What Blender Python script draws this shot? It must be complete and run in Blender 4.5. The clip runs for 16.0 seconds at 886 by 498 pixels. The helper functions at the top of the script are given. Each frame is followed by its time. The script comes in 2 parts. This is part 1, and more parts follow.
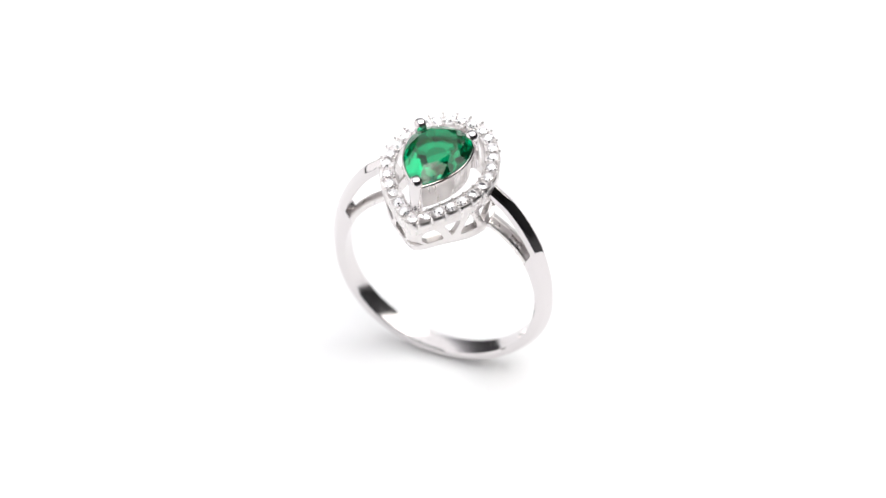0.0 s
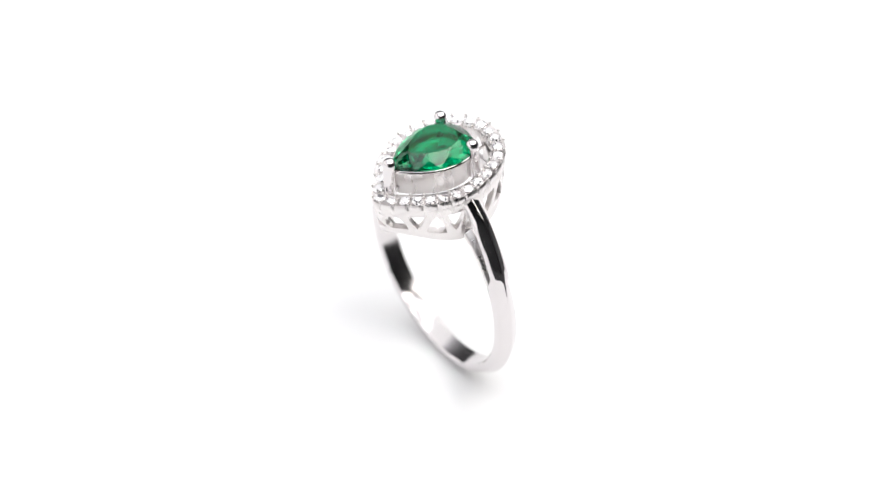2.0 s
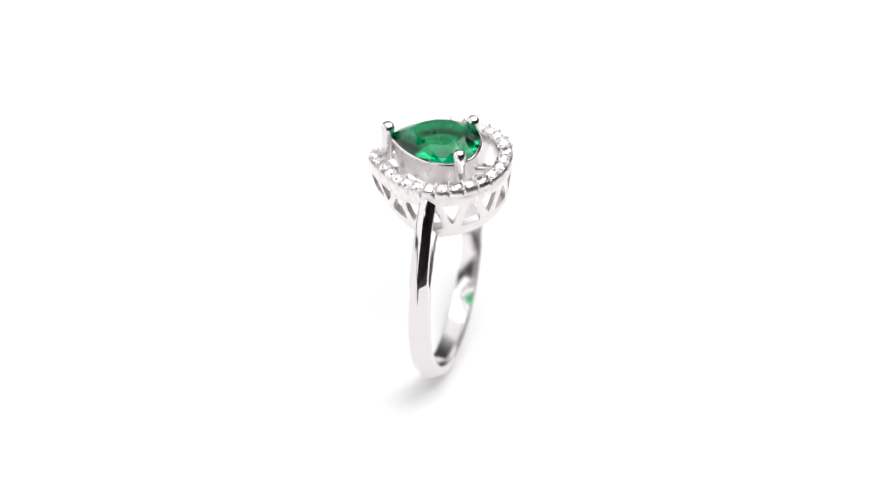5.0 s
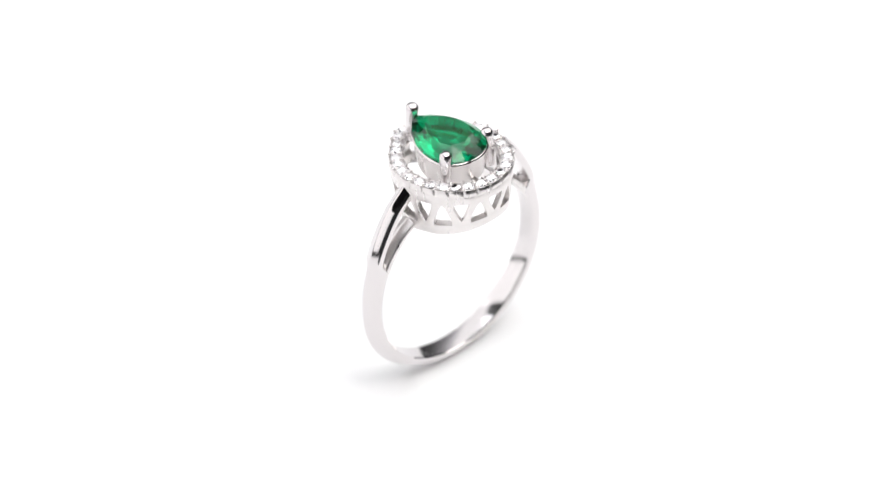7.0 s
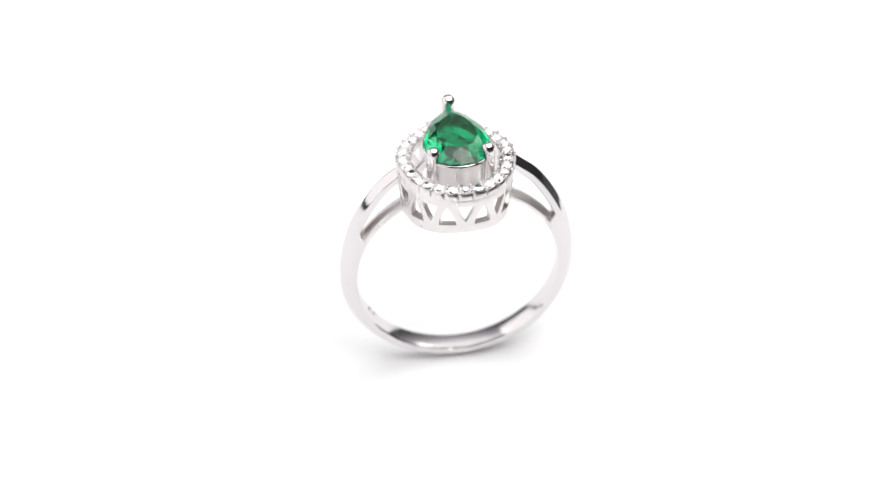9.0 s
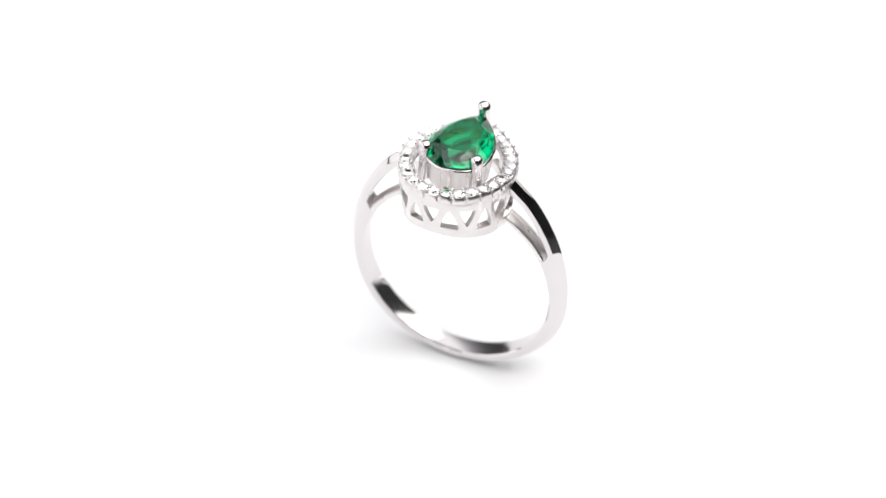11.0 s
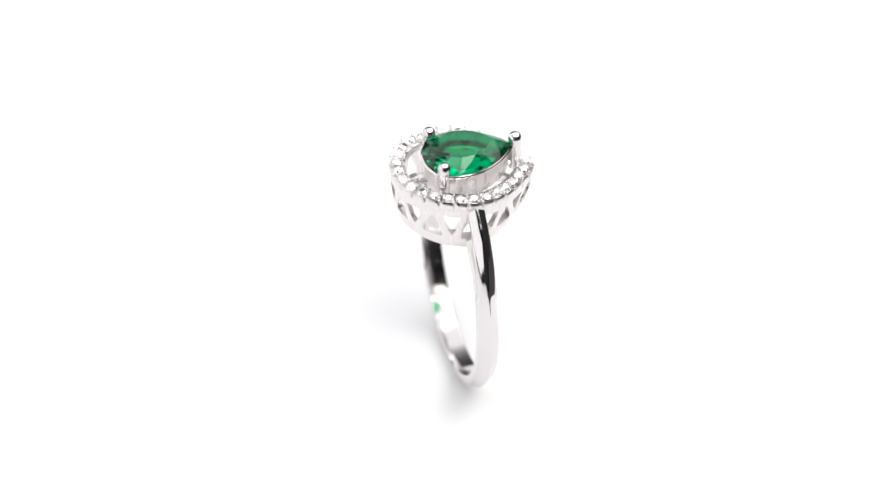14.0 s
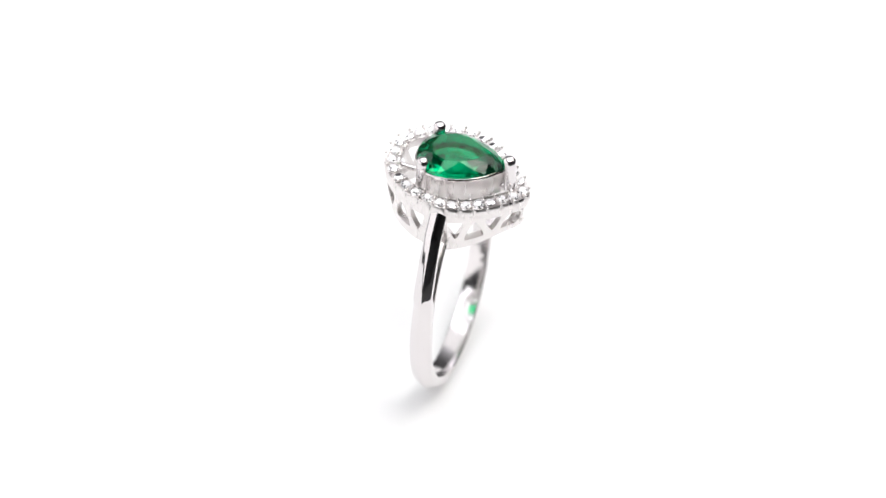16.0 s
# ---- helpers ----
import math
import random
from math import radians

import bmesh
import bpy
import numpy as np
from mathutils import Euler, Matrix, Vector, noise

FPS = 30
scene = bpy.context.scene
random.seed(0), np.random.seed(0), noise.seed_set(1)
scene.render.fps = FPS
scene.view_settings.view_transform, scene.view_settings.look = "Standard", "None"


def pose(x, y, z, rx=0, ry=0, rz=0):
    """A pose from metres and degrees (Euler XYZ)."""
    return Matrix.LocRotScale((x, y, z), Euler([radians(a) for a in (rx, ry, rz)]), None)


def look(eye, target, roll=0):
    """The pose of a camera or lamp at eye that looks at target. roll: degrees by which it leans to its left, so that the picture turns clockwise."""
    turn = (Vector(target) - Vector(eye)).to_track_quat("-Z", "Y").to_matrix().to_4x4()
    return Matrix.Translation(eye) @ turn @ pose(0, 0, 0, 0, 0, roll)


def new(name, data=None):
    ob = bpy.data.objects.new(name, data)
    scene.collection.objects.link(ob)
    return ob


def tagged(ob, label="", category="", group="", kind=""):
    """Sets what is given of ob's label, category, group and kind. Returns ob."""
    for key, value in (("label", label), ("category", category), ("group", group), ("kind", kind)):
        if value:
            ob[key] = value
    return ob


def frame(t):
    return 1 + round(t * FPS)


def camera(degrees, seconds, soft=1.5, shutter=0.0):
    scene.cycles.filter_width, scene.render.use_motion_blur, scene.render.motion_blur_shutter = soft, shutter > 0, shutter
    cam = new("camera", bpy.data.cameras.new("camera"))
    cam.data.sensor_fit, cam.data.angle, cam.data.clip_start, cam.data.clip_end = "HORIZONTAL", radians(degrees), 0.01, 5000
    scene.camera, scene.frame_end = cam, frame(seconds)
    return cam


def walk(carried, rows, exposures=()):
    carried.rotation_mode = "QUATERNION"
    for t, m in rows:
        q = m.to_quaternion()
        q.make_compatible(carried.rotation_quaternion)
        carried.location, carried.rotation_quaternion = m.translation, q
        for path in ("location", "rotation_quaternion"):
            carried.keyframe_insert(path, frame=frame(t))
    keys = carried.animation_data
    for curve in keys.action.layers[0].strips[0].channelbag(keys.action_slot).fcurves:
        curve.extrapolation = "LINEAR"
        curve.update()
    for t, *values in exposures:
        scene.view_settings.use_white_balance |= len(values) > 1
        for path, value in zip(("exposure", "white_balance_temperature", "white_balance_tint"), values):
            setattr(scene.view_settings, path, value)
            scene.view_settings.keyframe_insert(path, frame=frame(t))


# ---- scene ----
MM = 0.001
ELEV, DIST = radians(42.583), 300.0      # camera height angle and distance (mm)
AXIS_X, FLOOR = -0.672, 13.06            # sideways offset of the lens axis; support below the aim point (mm)
EYE = (AXIS_X * MM, -DIST * math.cos(ELEV) * MM, (DIST * math.sin(ELEV) + FLOOR) * MM)
AIM = (AXIS_X * MM, 0.0, FLOOR * MM)
cam = camera(15.267, 16.0, soft=1.4)
walk(cam, [(0.0, look(EYE, AIM, -0.95)), (16.0, look(EYE, AIM, -0.95))])
cam.data.dof.use_dof = True
cam.data.dof.focus_distance = 0.2905
cam.data.dof.aperture_fstop = 23.0

# ---- world and light: a dim room, soft boxes over and beside a white table ----
world = bpy.data.worlds.new("room")
scene.world = world
world.use_nodes = True
world.node_tree.nodes["Background"].inputs[0].default_value = (0.9, 0.95, 1.0, 1)
world.node_tree.nodes["Background"].inputs[1].default_value = 0.03


def softbox(name, eye, target, sx, sy, power, colour):
    lamp = bpy.data.lights.new(name, "AREA")
    lamp.shape, lamp.size, lamp.size_y, lamp.energy, lamp.color = "RECTANGLE", sx, sy, power, colour
    ob = new(name, lamp)
    ob.matrix_world = look(eye, target)
    return ob


softbox("softbox_top", (0.02, -0.06, 0.54), (0.02, -0.06, 0), 0.62, 0.52, 2.6, (0.945, 0.955, 1.0))
softbox("softbox_key", (0.17, -0.15, 0.50), (0, 0, 0.01), 0.22, 0.22, 0.62, (1.0, 0.93, 0.85))
softbox("softbox_right", (0.38, 0.17, 0.40), (0, 0, 0.01), 0.62, 0.27, 1.2, (1.0, 0.98, 0.95))
softbox("softbox_left", (-0.36, -0.085, 0.19), (0, -0.04, 0.03), 1.08, 0.34, 1.5, (1.0, 0.985, 0.99))
scene.view_settings.exposure = 0.0


# ---- materials ----
def material(name, colour, metallic=0.0, rough=0.5, ior=1.5, transmission=0.0):
    m = bpy.data.materials.new(name)
    m.use_nodes = True
    b = m.node_tree.nodes["Principled BSDF"]
    b.inputs["Base Color"].default_value = (*colour, 1)
    b.inputs["Metallic"].default_value = metallic
    b.inputs["Roughness"].default_value = rough
    b.inputs["IOR"].default_value = ior
    b.inputs["Transmission Weight"].default_value = transmission
    return m, m.node_tree, b


def grain(tree, b, scale, stretch, low, high, bump, distance):
    """Uneven gloss and fine relief, in the thing's own space."""
    n, l = tree.nodes, tree.links
    co = n.new("ShaderNodeTexCoord")
    mp = n.new("ShaderNodeMapping")
    mp.inputs["Scale"].default_value = stretch
    l.new(co.outputs["Object"], mp.inputs["Vector"])
    fine = n.new("ShaderNodeTexNoise")
    fine.inputs["Scale"].default_value, fine.inputs["Detail"].default_value = scale, 4
    broad = n.new("ShaderNodeTexNoise")
    broad.inputs["Scale"].default_value, broad.inputs["Detail"].default_value = scale * 0.12, 2
    l.new(mp.outputs[0], fine.inputs["Vector"])
    l.new(co.outputs["Object"], broad.inputs["Vector"])
    mix = n.new("ShaderNodeMath")
    mix.operation = "MULTIPLY"
    l.new(fine.outputs[0], mix.inputs[0])
    l.new(broad.outputs[0], mix.inputs[1])
    ramp = n.new("ShaderNodeMapRange")
    ramp.inputs["From Min"].default_value, ramp.inputs["From Max"].default_value = 0.1, 0.45
    ramp.inputs["To Min"].default_value, ramp.inputs["To Max"].default_value = low, high
    l.new(mix.outputs[0], ramp.inputs["Value"])
    l.new(ramp.outputs[0], b.inputs["Roughness"])
    bp = n.new("ShaderNodeBump")
    bp.inputs["Strength"].default_value, bp.inputs["Distance"].default_value = bump, distance
    l.new(fine.outputs[0], bp.inputs["Height"])
    l.new(bp.outputs[0], b.inputs["Normal"])
    return fine, broad


SILVER, tree, b = material("polished_silver", (0.725, 0.698, 0.70), 1.0, 0.07)
grain(tree, b, 900, (1, 1, 1), 0.05, 0.11, 0.10, 0.00001)
WORN, tree, b = material("worn_silver", (0.725, 0.698, 0.70), 1.0, 0.15)
grain(tree, b, 900, (1, 1, 1), 0.12, 0.20, 0.12, 0.00001)
SATIN, tree, b = material("satin_silver", (0.77, 0.742, 0.732), 1.0, 0.3)
grain(tree, b, 1500, (1, 1, 0.12), 0.22, 0.42, 0.35, 0.00004)
GREEN, tree, b = material("green_gem", (0.0, 0.355, 0.132), 0.0, 0.0, 1.52, 0.97)
b.inputs["Specular IOR Level"].default_value = 0.12
CLEAR, tree, b = material("clear_gem", (0.80, 0.79, 0.795), 0.0, 0.10, 2.1)
FACET, tree, b = material("mirror_facet", (0.97, 0.96, 0.965), 1.0, 0.04)
PAPER, tree, b = material("white_paper", (0.86, 0.86, 0.86), 0.0, 0.6)
fine, broad = grain(tree, b, 700, (1, 1, 1), 0.5, 0.7, 0.05, 0.00002)
tone = tree.nodes.new("ShaderNodeMapRange")
tone.inputs["To Min"].default_value, tone.inputs["To Max"].default_value = 0.84, 0.88
tree.links.new(broad.outputs[0], tone.inputs["Value"])
tree.links.new(tone.outputs[0], b.inputs["Base Color"])
GLOW_SHEET, tree, b = material("graded_glow", (0.03, 0.03, 0.032), 0.0, 0.8)
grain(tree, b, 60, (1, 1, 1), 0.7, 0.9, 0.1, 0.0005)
n, l = tree.nodes, tree.links             # no lamp behind: painted emission, brighter upwards and to one side, fades downwards
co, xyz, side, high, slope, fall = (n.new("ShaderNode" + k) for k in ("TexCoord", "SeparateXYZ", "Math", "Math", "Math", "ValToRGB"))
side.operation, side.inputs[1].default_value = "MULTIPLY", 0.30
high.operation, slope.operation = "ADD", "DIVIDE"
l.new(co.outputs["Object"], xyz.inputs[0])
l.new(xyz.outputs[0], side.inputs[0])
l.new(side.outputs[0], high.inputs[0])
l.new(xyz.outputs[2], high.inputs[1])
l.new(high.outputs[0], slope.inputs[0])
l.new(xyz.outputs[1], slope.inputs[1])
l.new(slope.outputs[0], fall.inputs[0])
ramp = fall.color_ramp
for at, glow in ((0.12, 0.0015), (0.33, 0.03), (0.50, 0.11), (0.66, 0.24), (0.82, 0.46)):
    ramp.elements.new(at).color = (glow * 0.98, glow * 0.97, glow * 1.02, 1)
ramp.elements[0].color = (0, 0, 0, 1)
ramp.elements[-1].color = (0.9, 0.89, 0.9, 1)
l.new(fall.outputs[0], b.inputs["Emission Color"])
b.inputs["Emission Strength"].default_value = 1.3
WALL, tree, b = material("dark_wall_paint", (0.028, 0.028, 0.03), 0.0, 0.8)
fine, broad = grain(tree, b, 12, (1, 1, 1), 0.7, 0.9, 0.1, 0.001)


# ---- mesh helpers ----
def part(name, bm, mat, parent=None, label="", sharp=30):
    bmesh.ops.recalc_face_normals(bm, faces=bm.faces)
    me = bpy.data.meshes.new(name)
    for f in bm.faces:
        f.smooth = sharp > 0
    bm.to_mesh(me)
    bm.free()
    if sharp > 0:
        me.set_sharp_from_angle(angle=radians(sharp))
    me.materials.append(mat)
    ob = new(name, me)
    ob.parent = parent
    if label:
        tagged(ob, label)
    return ob


def loft(rings, closed_path=False, caps=True):
    """A skin over rings of points (mm) of equal count."""
    bm = bmesh.new()
    vs = [[bm.verts.new(Vector(p) * MM) for p in ring] for ring in rings]
    n = len(rings[0])
    last = len(rings) if closed_path else len(rings) - 1
    for i in range(last):
        a, c = vs[i], vs[(i + 1) % len(rings)]
        for j in range(n):
            bm.faces.new((a[j], a[(j + 1) % n], c[(j + 1) % n], c[j]))
    if caps and not closed_path:
        bm.faces.new(vs[0])
        bm.faces.new(vs[-1])
    return bm


def spline(pts, steps, closed=False):
    """Catmull-Rom curve through 2D or 3D points."""
    out, n = [], len(pts)
    P = [np.array(p, float) for p in pts]
    for i in range(n if closed else n - 1):
        p1, p2 = P[i], P[(i + 1) % n]
        p0 = P[i - 1] if closed or i else 2 * p1 - p2
        p3 = P[(i + 2) % n] if closed or i + 2 < n else 2 * p2 - p1
        for k in range(steps):
            t = k / steps
            out.append(0.5 * (2 * p1 + (p2 - p0) * t + (2 * p0 - 5 * p1 + 4 * p2 - p3) * t * t + (3 * p1 - p0 - 3 * p2 + p3) * t ** 3))
    if not closed:
        out.append(P[-1])
    return np.array(out)


def even(curve, n):
    """n points at even spacing on a closed curve, from its first point."""
    c = np.vstack([curve, curve[:1]])
    d = np.concatenate([[0], np.cumsum(np.linalg.norm(np.diff(c, axis=0), axis=1))])
    s = np.linspace(0, d[-1], n, endpoint=False)
    return np.stack([np.interp(s, d, c[:, 0]), np.interp(s, d, c[:, 1])], 1), d[-1]


def outward(pts):
    """Unit normals of a closed outline that runs from +y over +x."""
    d = np.roll(pts, -1, 0) - np.roll(pts, 1, 0)
    nrm = np.stack([-d[:, 1], d[:, 0]], 1)
    nrm /= np.linalg.norm(nrm, axis=1)[:, None]
    mid = pts.mean(0)
    return nrm if np.sum((pts - mid) * nrm) > 0 else -nrm


def mirrored(half):
    return half + [(-x, y) for x, y in reversed(half[1:-1])]


# ---- room and table ----
def slab(name, x0, x1, y0, y1, z0, z1, mat, label):
    bm = bmesh.new()
    bmesh.ops.create_cube(bm, size=1)
    for v in bm.verts:
        v.co = ((x0 + x1) / 2 + v.co.x * (x1 - x0), (y0 + y1) / 2 + v.co.y * (y1 - y0), (z0 + z1) / 2 + v.co.z * (z1 - z0))
    return tagged(part(name, bm, mat, None, "", 0), label, kind="structure")


def board(outline, z0, z1):
    """A flat board with softly rounded upper edges over a convex or bent outline."""
    bm = bmesh.new()
    rows = [[bm.verts.new((x, y, z)) for x, y in outline] for z in (z0, z1)]
    n = len(outline)
    for i in range(n):
        bm.faces.new((rows[0][i], rows[0][(i + 1) % n], rows[1][(i + 1) % n], rows[1][i]))
    bm.faces.new(rows[0])
    top = bm.faces.new(rows[1])
    bmesh.ops.bevel(bm, geom=list(top.edges), offset=0.002, segments=2, affect="EDGES")
    return bm


tagged(part("tabletop", board([(0.047, -0.042), (0.056, 0.065), (0.30, 0.40), (0.55, 0.50), (-0.55, 0.50), (-0.55, -0.68), (-0.24, -0.68), (-0.03, -0.11), (0.004, -0.062), (0.014, -0.043)], -0.02, 0.0), PAPER, None, "", 30),
       "plain white matte board under the ring", kind="structure")
slab("floor", -0.62, 0.62, -0.74, 0.55, -0.06, -0.02, WALL, "dark matte table under the white board")
slab("wall_north", -0.66, 0.66, 0.55, 0.59, -0.06, 0.62, WALL, "dark plain wall of the dim studio")
slab("wall_south", -0.66, 0.66, -0.78, -0.74, -0.06, 0.62, WALL, "dark plain wall of the dim studio")
slab("wall_east", 0.62, 0.66, -0.74, 0.55, -0.06, 0.62, WALL, "dark plain wall of the dim studio")
slab("wall_west", -0.66, -0.62, -0.74, 0.55, -0.06, 0.62, WALL, "dark plain wall of the dim studio")
slab("ceiling", -0.66, 0.66, -0.78, 0.59, 0.62, 0.66, WALL, "dark plain ceiling of the dim studio")


def glow_sheet():
    """An added, unseen glowing sheet: hangs behind the board, bends forwards under the ceiling."""
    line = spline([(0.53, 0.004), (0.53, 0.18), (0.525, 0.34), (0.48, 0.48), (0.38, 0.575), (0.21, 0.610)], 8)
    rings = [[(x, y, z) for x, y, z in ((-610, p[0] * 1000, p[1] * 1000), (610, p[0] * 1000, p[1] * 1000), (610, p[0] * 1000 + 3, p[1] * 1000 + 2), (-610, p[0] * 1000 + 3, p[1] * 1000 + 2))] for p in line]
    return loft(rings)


tagged(part("unseen_glow_sheet", glow_sheet(), GLOW_SHEET), "added glowing sheet behind the board, glow painted to fade to black below", kind="structure")

# ---- the ring; local x across the finger hole, y along the finger to the drop's point, z up; base at z 0 ----
RC = 10.42                                # height of the finger hole's centre (mm)
HOLE = 9.24                               # radius of the finger hole
HALO_LOW, HALO_TOP = 12.4 + RC, 13.25 + RC
ring = tagged(new("ring"), "polished silver ring with green drop stone and clear stone halo", "ring")

PROFILE = [(-0.9, 0.02), (-0.5, -0.01), (0, -0.02), (0.5, -0.01), (0.9, 0.02), (0.98, 0.08), (1, 0.18), (1, 0.52), (0.985, 0.565), (0.95, 0.61), (0.62, 0.757), (0.30, 0.90),
           (0.14, 0.965), (0.05, 0.985), (-0.05, 0.985), (-0.14, 0.965), (-0.30, 0.90), (-0.62, 0.757), (-0.95, 0.61), (-0.985, 0.565), (-1, 0.52), (-1, 0.18), (-0.98, 0.08)]


def strip(stations):
    """Sweep of the band: stations of outer point, inner point (x, z) and half width."""
    return loft([[(i[0] + (o[0] - i[0]) * v, u * w, i[1] + (o[1] - i[1]) * v + RC) for u, v in PROFILE] for o, i, w in stations])


def smooth(a, b, x):
    t = min(max((x - a) / (b - a), 0), 1)
    return t * t * (3 - 2 * t)


def band():
    low = [(10.74 * math.sin(a), -10.42 * math.cos(a)) for a in np.linspace(0, math.pi / 2, 30)[:-1]]
    high = spline([(10.74, 0), (10.68, 2.3), (10.01, 5.6), (8.82, 8.37), (7.36, 10.62), (6.04, 11.88), (4.9, 12.85)], 10)
    outer = np.array(low + [tuple(p) for p in high])
    d = np.gradient(outer, axis=0)
    nrm = np.stack([d[:, 1], -d[:, 0]], 1) / np.linalg.norm(d, axis=1)[:, None]
    half = []
    for p, n in zip(outer, nrm):
        a = math.degrees(math.atan2(p[1], p[0]))
        circle = np.array([math.cos(radians(a)), math.sin(radians(a))]) * HOLE
        free = p - n * 1.08
        k = smooth(27.0, 31.0, a)
        wide = 1.0 - 0.05 * smooth(-60, 0, a) - 0.12 * smooth(0, 35, a) - 0.06 * smooth(35, 65, a)
        half.append((p, circle * (1 - k) + free * k, wide))
    left = [((-o[0], o[1]), (-i[0], i[1]), w) for o, i, w in reversed(half[1:])]
    return strip(left + half)


def lower_branch(side):
    st = []
    for k, a in enumerate(np.linspace(14, 63, 99)):
        ca, sa = math.cos(radians(a)), math.sin(radians(a))
        thick = 0.86 - 0.1 * smooth(25, 60, a) - 0.018 * (k % 3 == 0)   # milled ridges in the fork
        r = HOLE + 0.02
        st.append(((side * ca * (r + thick), sa * (r + thick)), (side * ca * r, sa * r), 0.83 - 0.08 * smooth(25, 60, a)))
    return strip(st)


hoop = part("band", band(), SILVER, ring, "polished silver band with split shoulders")
hoop.data.materials.append(WORN)
for f in hoop.data.polygons:                # the inside is a little duller than the outside
    if f.index % len(PROFILE) < 4 and f.index < len(hoop.data.polygons) - 2:
        f.material_index = 1
for ob in (hoop, part("lower_shoulder", lower_branch(1), SATIN, ring), part("lower_shoulder", lower_branch(-1), SATIN, ring)):
    ob.location.x = 0.04 * MM               # the head sits slightly aside on the band


def stamp(a0, a1, y0, y1):
    """A small raised stroke on the inside of the band."""
    rings = []
    for a in np.linspace(radians(a0), radians(a1), 6):
        rings.append([(math.cos(a) * r, y, math.sin(a) * r + RC) for r, y in ((HOLE + 0.1, y0), (HOLE - 0.10, y0), (HOLE - 0.13, (y0 + y1) / 2), (HOLE - 0.10, y1), (HOLE + 0.1, y1))])
    return loft(rings)


for a0, y0, y1 in ((-150.5, 0.20, 0.75), (-147.3, 0.15, 0.42), (-145.4, 0.30, 0.75)):
    part("hallmark", stamp(a0, a0 + 1.7, y0, y1), SILVER, ring, "worn stamped bar inside the band")

# outlines seen from above
HALO = mirrored([(0, 6.88), (1.2, 6.38), (2.3, 5.4), (3.4, 4.3), (4.42, 3.0), (5.18, 1.3), (5.4, -0.35), (5.1, -1.9), (4.6, -3.35), (3.72, -4.7), (2.6, -5.7), (1.3, -6.25), (0, -6.4)])


def lift(y):
    """The halo falls towards the drop's point."""
    return -0.10 * y - 0.009 * max(y, 0) ** 2


DROP = mirrored([(0, 4.6), (0.9, 3.95), (1.75, 3.0), (2.42, 1.85), (2.86, 0.55), (2.95, -0.75), (2.7, -1.85), (2.08, -2.75), (1.1, -3.3), (0, -3.45)])
halo_curve = spline(HALO, 12, True)
drop_curve = spline(DROP, 12, True)


HEAD_X = -0.12 * MM


def offset(pts, d):
    return pts + outward(pts) * d


STONES = 28


def halo_plate():
    n = STONES * 10
    pts, _ = even(halo_curve, n)
    nrm = outward(pts)
    ripple = np.array([-0.10 * max(0.0, 1 - abs((i % 10) - 5) / 1.4) for i in range(n)])[:, None]
    top_out = pts + nrm * (ripple * 1.6 - 0.02)
    low_out = pts - nrm * 0.06
    rings = []
    rows = [(low_out, HALO_LOW), (pts - nrm * 0.02 + nrm * ripple * 0.3, HALO_LOW + 0.12), (top_out, HALO_LOW + 0.42), (top_out - nrm * 0.04, HALO_TOP - 0.20), (pts - nrm * 0.12, HALO_TOP - 0.12),
            (pts - nrm * 0.22, HALO_TOP - 0.17), (pts - nrm * 1.16, HALO_TOP - 0.17), (pts - nrm * 1.24, HALO_TOP - 0.08), (pts - nrm * 1.38, HALO_TOP - 0.10), (pts - nrm * 1.42, HALO_TOP - 0.16), (pts - nrm * 1.40, HALO_LOW)]
    for i in range(n):
        rings.append([(r[i][0], r[i][1], z + lift(r[i][1])) for r, z in rows])
    return loft(rings, True)


halo = part("halo_rim", halo_plate(), SATIN, ring, "polished silver rim with scalloped edge")
halo.location.x = HEAD_X

# ---- the open gallery under the halo ----
GAL_N = 480
gal_top, _ = even(spline(HALO, 12, True), GAL_N)
gal_nrm = outward(gal_top)


def gallery(s, h, d):
    """Point on the gallery: s turns round, h 0 at its lower rim to 1 under the halo, d inwards (mm)."""
    f = (s % 1) * GAL_N
    i, k = int(f), f - int(f)
    p = gal_top[i % GAL_N] * (1 - k) + gal_top[(i + 1) % GAL_N] * k
    n = gal_nrm[i % GAL_N] * (1 - k) + gal_nrm[(i + 1) % GAL_N] * k
    p = p - n * (0.07 + 0.50 * (1 - h) ** 1.2 + d)
    low = math.sqrt(max(9.12 ** 2 - min(abs(p[0]), 6) ** 2, 1)) - 0.12 - 0.0125 * max(p[1], 0) ** 2
    return (p[0], p[1], RC + low + (12.42 + lift(p[1]) - low) * h)


def rail(h0, h1, thick):
    return loft([[gallery(i / 240, h, d) for h, d in ((h0, 0.03), (h0 + 0.02, 0), (h1 - 0.02, 0), (h1, 0.03), (h1, thick), (h0, thick))] for i in range(240)], True)


part("lower_rail", rail(0.0, 0.25, 0.62), SATIN, ring, "smooth silver lower gallery rail")
part("upper_rail", rail(0.80, 1.0, 0.55), SATIN, ring)
BAYS = (0.0, 0.19, 0.385, 0.59, 0.785)     # where the open triangles hang, back to point


def strut(s0, s1, w):
    rows = []
    for k in range(11):
        t = k / 10
        h = 0.2 + 0.68 * t
        c = s0 + (s1 - s0) * t
        half = w * (1 + 1.1 * (abs(t - 0.5) * 2) ** 3)
        rows.append([gallery(c - half, h, 0.02), gallery(c - half * 0.7, h, -0.005), gallery(c + half * 0.7, h, -0.005), gallery(c + half, h, 0.02), gallery(c + half, h, 0.5), gallery(c - half, h, 0.5)])
    return loft(rows)


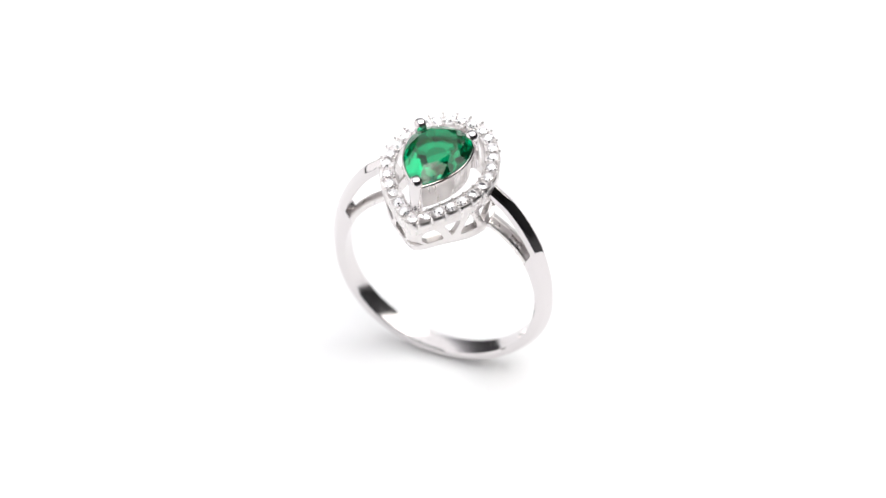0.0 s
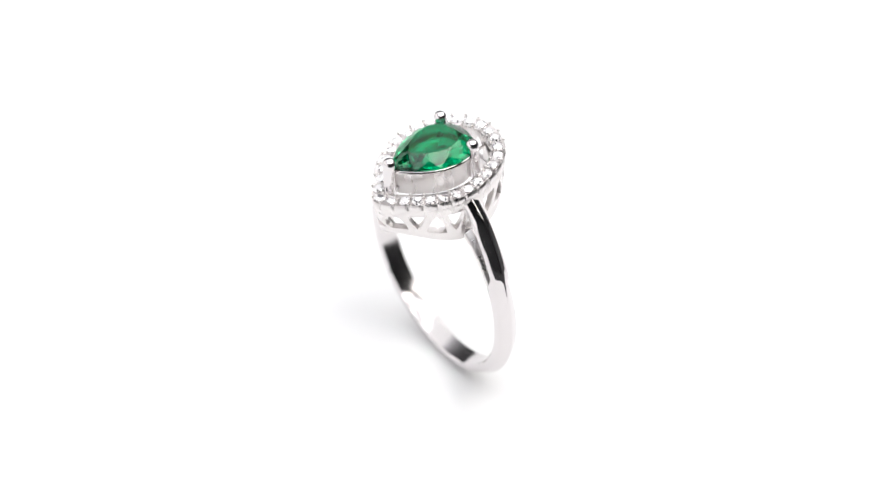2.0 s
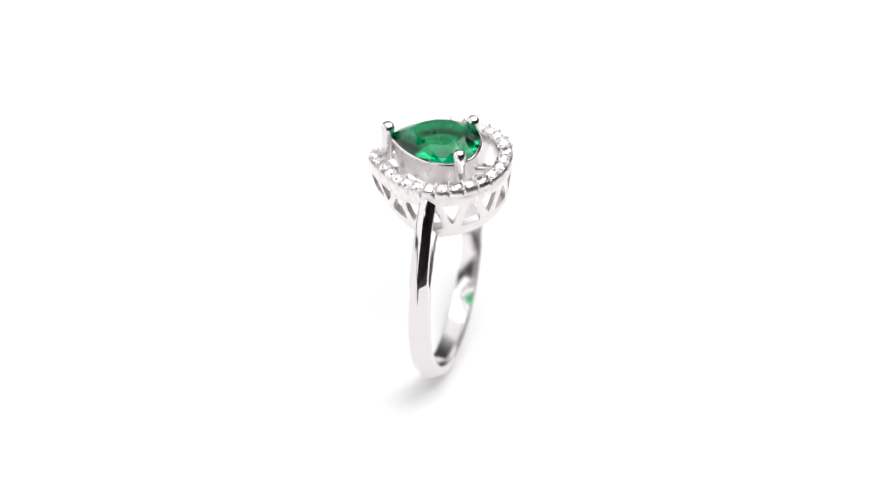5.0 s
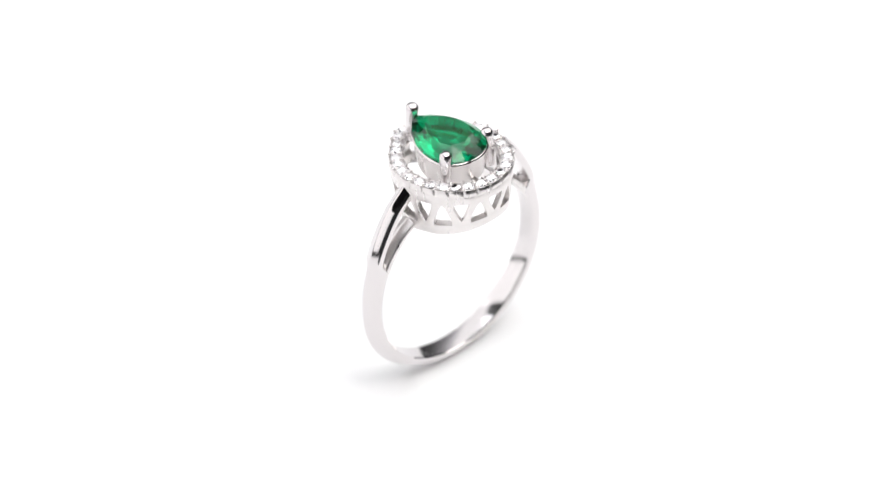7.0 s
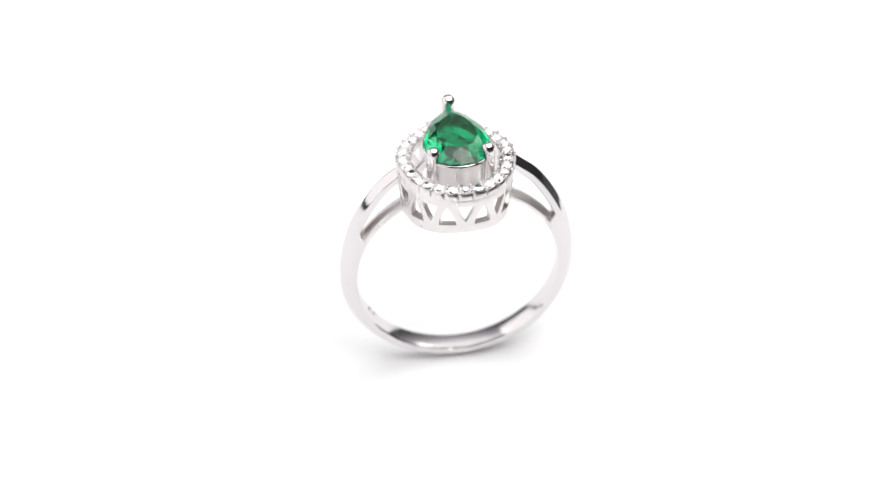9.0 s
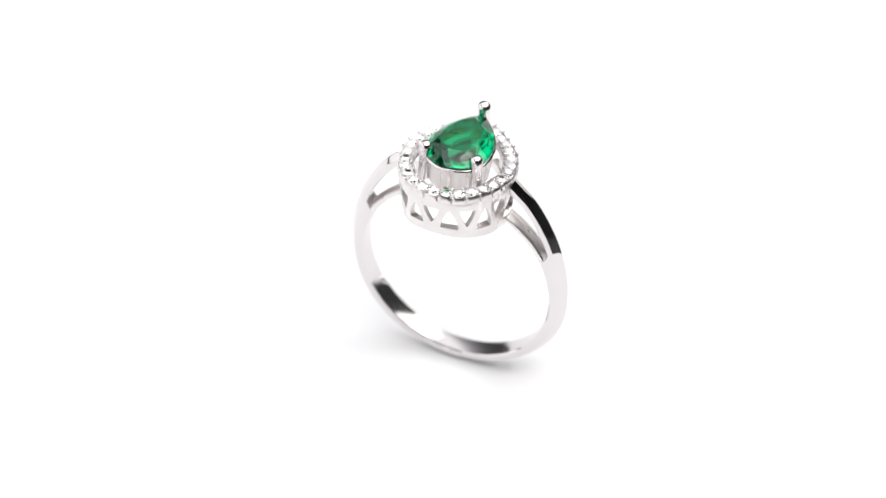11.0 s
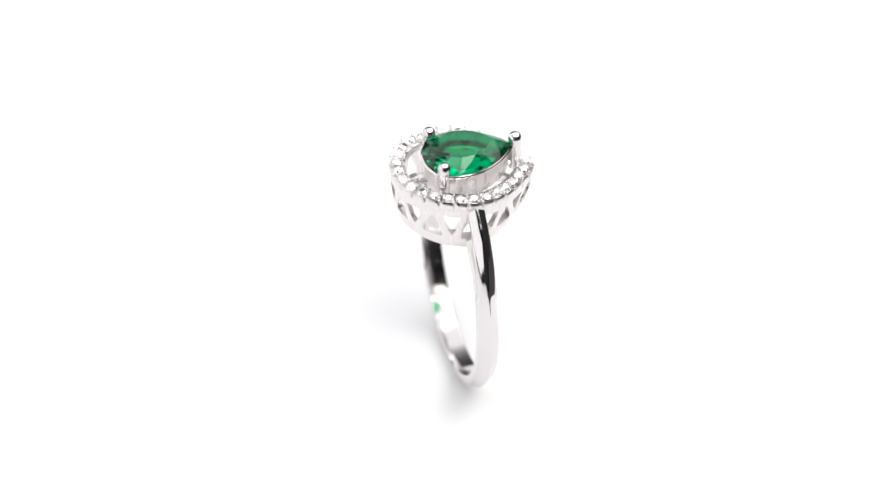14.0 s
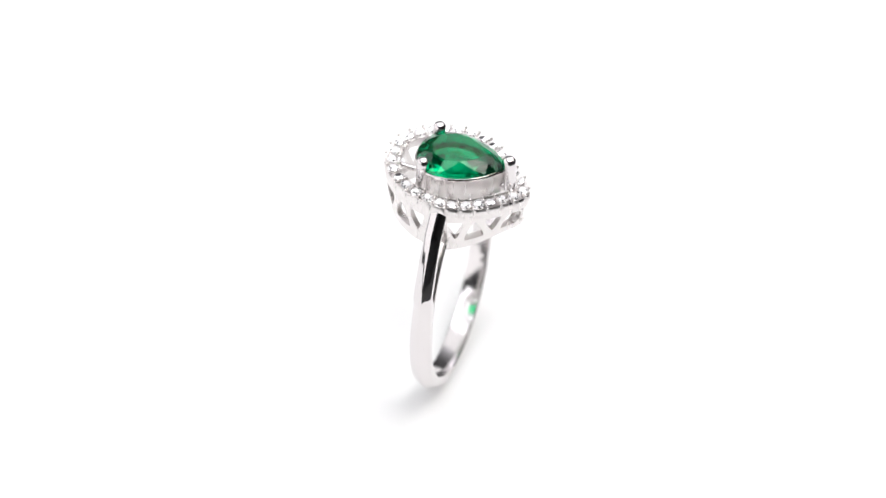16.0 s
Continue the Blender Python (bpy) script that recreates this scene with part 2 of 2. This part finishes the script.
for turn in BAYS:
    for mid in ((0.5,) if turn == 0 else (0.5 + turn / 2, 0.5 - turn / 2)):
        for side in (-1, 1):
            part("strut", strut(mid + side * 0.006, mid + side * 0.039, 0.0095), SATIN, ring)
part("strut", strut(0.0, 0.0, 0.027), SATIN, ring, "broad silver corner under the drop's point")
for ob in ring.children:
    if ob.name.split(".")[0] in ("lower_rail", "upper_rail", "strut"):
        ob.location.x = HEAD_X


# ---- stones ----
def brilliant(outline, centre, n, table, mid, girdle, crown, depth, deep_mid=0.45, steps=()):
    """A cut stone over a closed outline of 2n points: table, star, kite and girdle facets above, main facets below."""
    bm = bmesh.new()
    c = np.array(centre)
    G = np.array(outline)

    def at(i, k, z):
        p = c + (G[i % (2 * n)] - c) * k
        return bm.verts.new((p[0] * MM, p[1] * MM, z * MM))
    T = [at(2 * i, table, crown + girdle) for i in range(n)]
    K = [at(2 * i + 1, mid, girdle + crown * (1 - (mid - table) / (1 - table)) * 1.12) for i in range(n)]
    U = [at(i, 1.0, girdle) for i in range(2 * n)]
    L = [at(i, 1.0, 0.0) for i in range(2 * n)]
    Q = [] if steps else [at(2 * i + 1, deep_mid, -depth * (1 - deep_mid) * 0.93) for i in range(n)]
    C = None if steps else bm.verts.new((c[0] * MM, c[1] * MM, -depth * MM))
    bm.faces.new(T)
    for i in range(n):
        j = (i + 1) % n
        bm.faces.new((T[i], T[j], K[i]))
        bm.faces.new((T[i], K[i], U[2 * i]))
        bm.faces.new((T[i], U[2 * i], K[i - 1]))
        bm.faces.new((K[i], U[2 * i], U[2 * i + 1]))
        bm.faces.new((K[i], U[2 * i + 1], U[2 * j]))
        if steps:
            continue
        bm.faces.new((Q[i], L[2 * i], L[2 * i + 1]))
        bm.faces.new((Q[i], L[2 * i + 1], L[2 * j]))
        bm.faces.new((Q[i], L[2 * i], C))
        bm.faces.new((Q[i - 1], L[2 * i], C))
    above = L
    for k, z in steps:
        below = [at(i, k, z) for i in range(2 * n)]
        for i in range(2 * n):
            bm.faces.new((above[i], above[(i + 1) % (2 * n)], below[(i + 1) % (2 * n)], below[i]))
        above = below
    if steps:
        bm.faces.new(above)
    for i in range(2 * n):
        bm.faces.new((U[i], U[(i + 1) % (2 * n)], L[(i + 1) % (2 * n)], L[i]))
    return bm


def sparkle(ob, skip):
    """Some facets throw the light back like mirrors."""
    ob.data.materials.append(FACET)
    for f in ob.data.polygons:
        f.material_index = int((f.index + skip) % 3 == 0)
    return ob


GIRDLE = 14.62 + RC
drop_pts, _ = even(drop_curve, 20)
gem = part("gemstone", brilliant(drop_pts, (0, 0.1), 10, 0.62, 0.80, 0.14, 0.95, 2.3, steps=((0.74, -0.62), (0.30, -1.4))), GREEN, ring, "drop-shaped faceted deep green gemstone", 0)
gem.location = (0, 0, GIRDLE * MM)


# ---- cup and claws ----
def cup(rows):
    pts, _ = even(drop_curve, 120)
    cols = [offset(pts, d) for d, z in rows]
    return loft([[(c[i][0], c[i][1], z) for c, (d, z) in zip(cols, rows)] for i in range(len(pts))], True)


seat = part("stone_cup", cup([(-0.10, GIRDLE - 0.30), (-0.16, GIRDLE - 1.6), (-0.34, GIRDLE - 2.9), (-1.0, GIRDLE - 2.9), (-1.0, GIRDLE - 2.6), (-0.62, GIRDLE - 2.4), (-0.54, GIRDLE - 1.2), (-0.44, GIRDLE - 0.45)]), SATIN, ring, "satin silver cup under the green stone")
part("bezel_lip", cup([(-0.14, GIRDLE - 0.02), (0.02, GIRDLE + 0.0), (0.09, GIRDLE - 0.05), (0.13, GIRDLE - 0.13), (0.12, GIRDLE - 0.22), (0.05, GIRDLE - 0.30), (-0.12, GIRDLE - 0.36), (-0.30, GIRDLE - 0.33), (-0.30, GIRDLE - 0.2)]), SILVER, seat, "bright polished lip round the green stone")


def tube(path, radii, n=16):
    rings = []
    P = [np.array(p, float) for p in path]
    for i, (p, r) in enumerate(zip(P, radii)):
        d = P[min(i + 1, len(P) - 1)] - P[max(i - 1, 0)]
        d /= np.linalg.norm(d)
        a = np.cross(d, (0.3, 1, 0.1))
        a /= np.linalg.norm(a)
        c = np.cross(d, a)
        rings.append([tuple(p + r * (a * math.cos(t) + c * math.sin(t))) for t in np.linspace(0, 2 * math.pi, n, endpoint=False)])
    return loft(rings)


def claw(x, y, inx, iny, k=1.0):
    """A round claw that stands beside the stone and leans over it."""
    path, radii = [], []
    for z, lean, r in ((12.0, -0.05, 0.50), (13.4, 0.0, 0.50), (14.4, 0.03, 0.50), (15.0, 0.06, 0.52), (15.4, 0.1, 0.55)):
        path.append((x + inx * lean, y + iny * lean, z + RC))
        radii.append(r * k)
    for j in range(1, 7):
        t = j / 6 * math.pi / 2 * 0.98
        path.append((x + inx * (0.1 + 0.12 * math.sin(t)), y + iny * (0.1 + 0.12 * math.sin(t)), 15.4 + 0.54 * math.sin(t) + RC))
        radii.append(0.55 * k * math.cos(t))
    return tube(path, radii)


part("claw", claw(2.52, -2.33, -0.75, 0.65, 1.08), SILVER, ring)
part("claw", claw(-2.52, -2.33, 0.75, 0.65, 1.08), SILVER, ring)
part("claw", claw(0.0, 5.0, 0, -1, 1.14), SILVER, ring)
part("bridge", tube([(0, -2.9, 12.0 + RC), (0, -5.3, 12.3 + RC)], [0.26, 0.26], 10), SATIN, ring)
part("bridge", tube([(0, 4.0, 12.6 + RC), (0, 5.1, 12.6 + RC)], [0.3, 0.3], 10), SILVER, ring)

# ---- halo stones with their bead settings ----
row, _ = even(offset(even(halo_curve, 480)[0], -0.71), STONES)
circle = [(0.51 * math.sin(math.pi * i / 8), 0.51 * math.cos(math.pi * i / 8)) for i in range(16)]
cuts = []
for i, p in enumerate(row):
    if i < 3:
        ob = sparkle(part("accent_stone", brilliant(circle, (0, 0), 8, 0.54, 0.78, 0.05, 0.19, 0.36), CLEAR, halo, "", 0), i)
        cuts.append(ob.data)
    else:
        ob = new("accent_stone", random.choice(cuts))
        ob.parent = halo
    ob.location = (p[0] * MM, p[1] * MM, (HALO_TOP - 0.13 + lift(p[1])) * MM)
    ob.scale = [random.uniform(0.94, 1.06)] * 3
    ob.rotation_euler = (random.uniform(-0.28, 0.28), random.uniform(-0.28, 0.28), random.uniform(0, 3))

bm = bmesh.new()
gaps, _ = even(halo_curve, STONES * 2)
gn = outward(gaps)
for i in range(1, STONES * 2, 2):
    for d, size in ((0.10, 0.14), (0.42, 0.12), (1.0, 0.12), (1.30, 0.14)):
        p = gaps[i] - gn[i] * d
        bmesh.ops.create_icosphere(bm, subdivisions=2, radius=size * MM, matrix=Matrix.Translation((p[0] * MM, p[1] * MM, (HALO_TOP + 0.0 + lift(p[1])) * MM)))
tagged(part("bead_setting", bm, SATIN, halo, "tiny polished silver beads between halo stones"), kind="stuff")


# ---- movement: the ring turns with the table about an upright axis ----
def motions():
    turn = Matrix(((-0.92504, -0.37898, -0.02599), (0.37951, -0.92496, -0.02024), (-0.01637, -0.02858, 0.99946)))
    centre = Vector((-0.711, -0.211, -2.635 + FLOOR))
    foot = (centre - RC * turn.col[2]) * MM
    rows = []
    for k in range(33):
        t = k * 0.5
        spin = Matrix.Rotation(-0.290016 * t, 4, "Z")
        rows.append((t, spin @ Matrix.Translation(foot) @ turn.to_4x4()))
    walk(ring, rows)


motions()
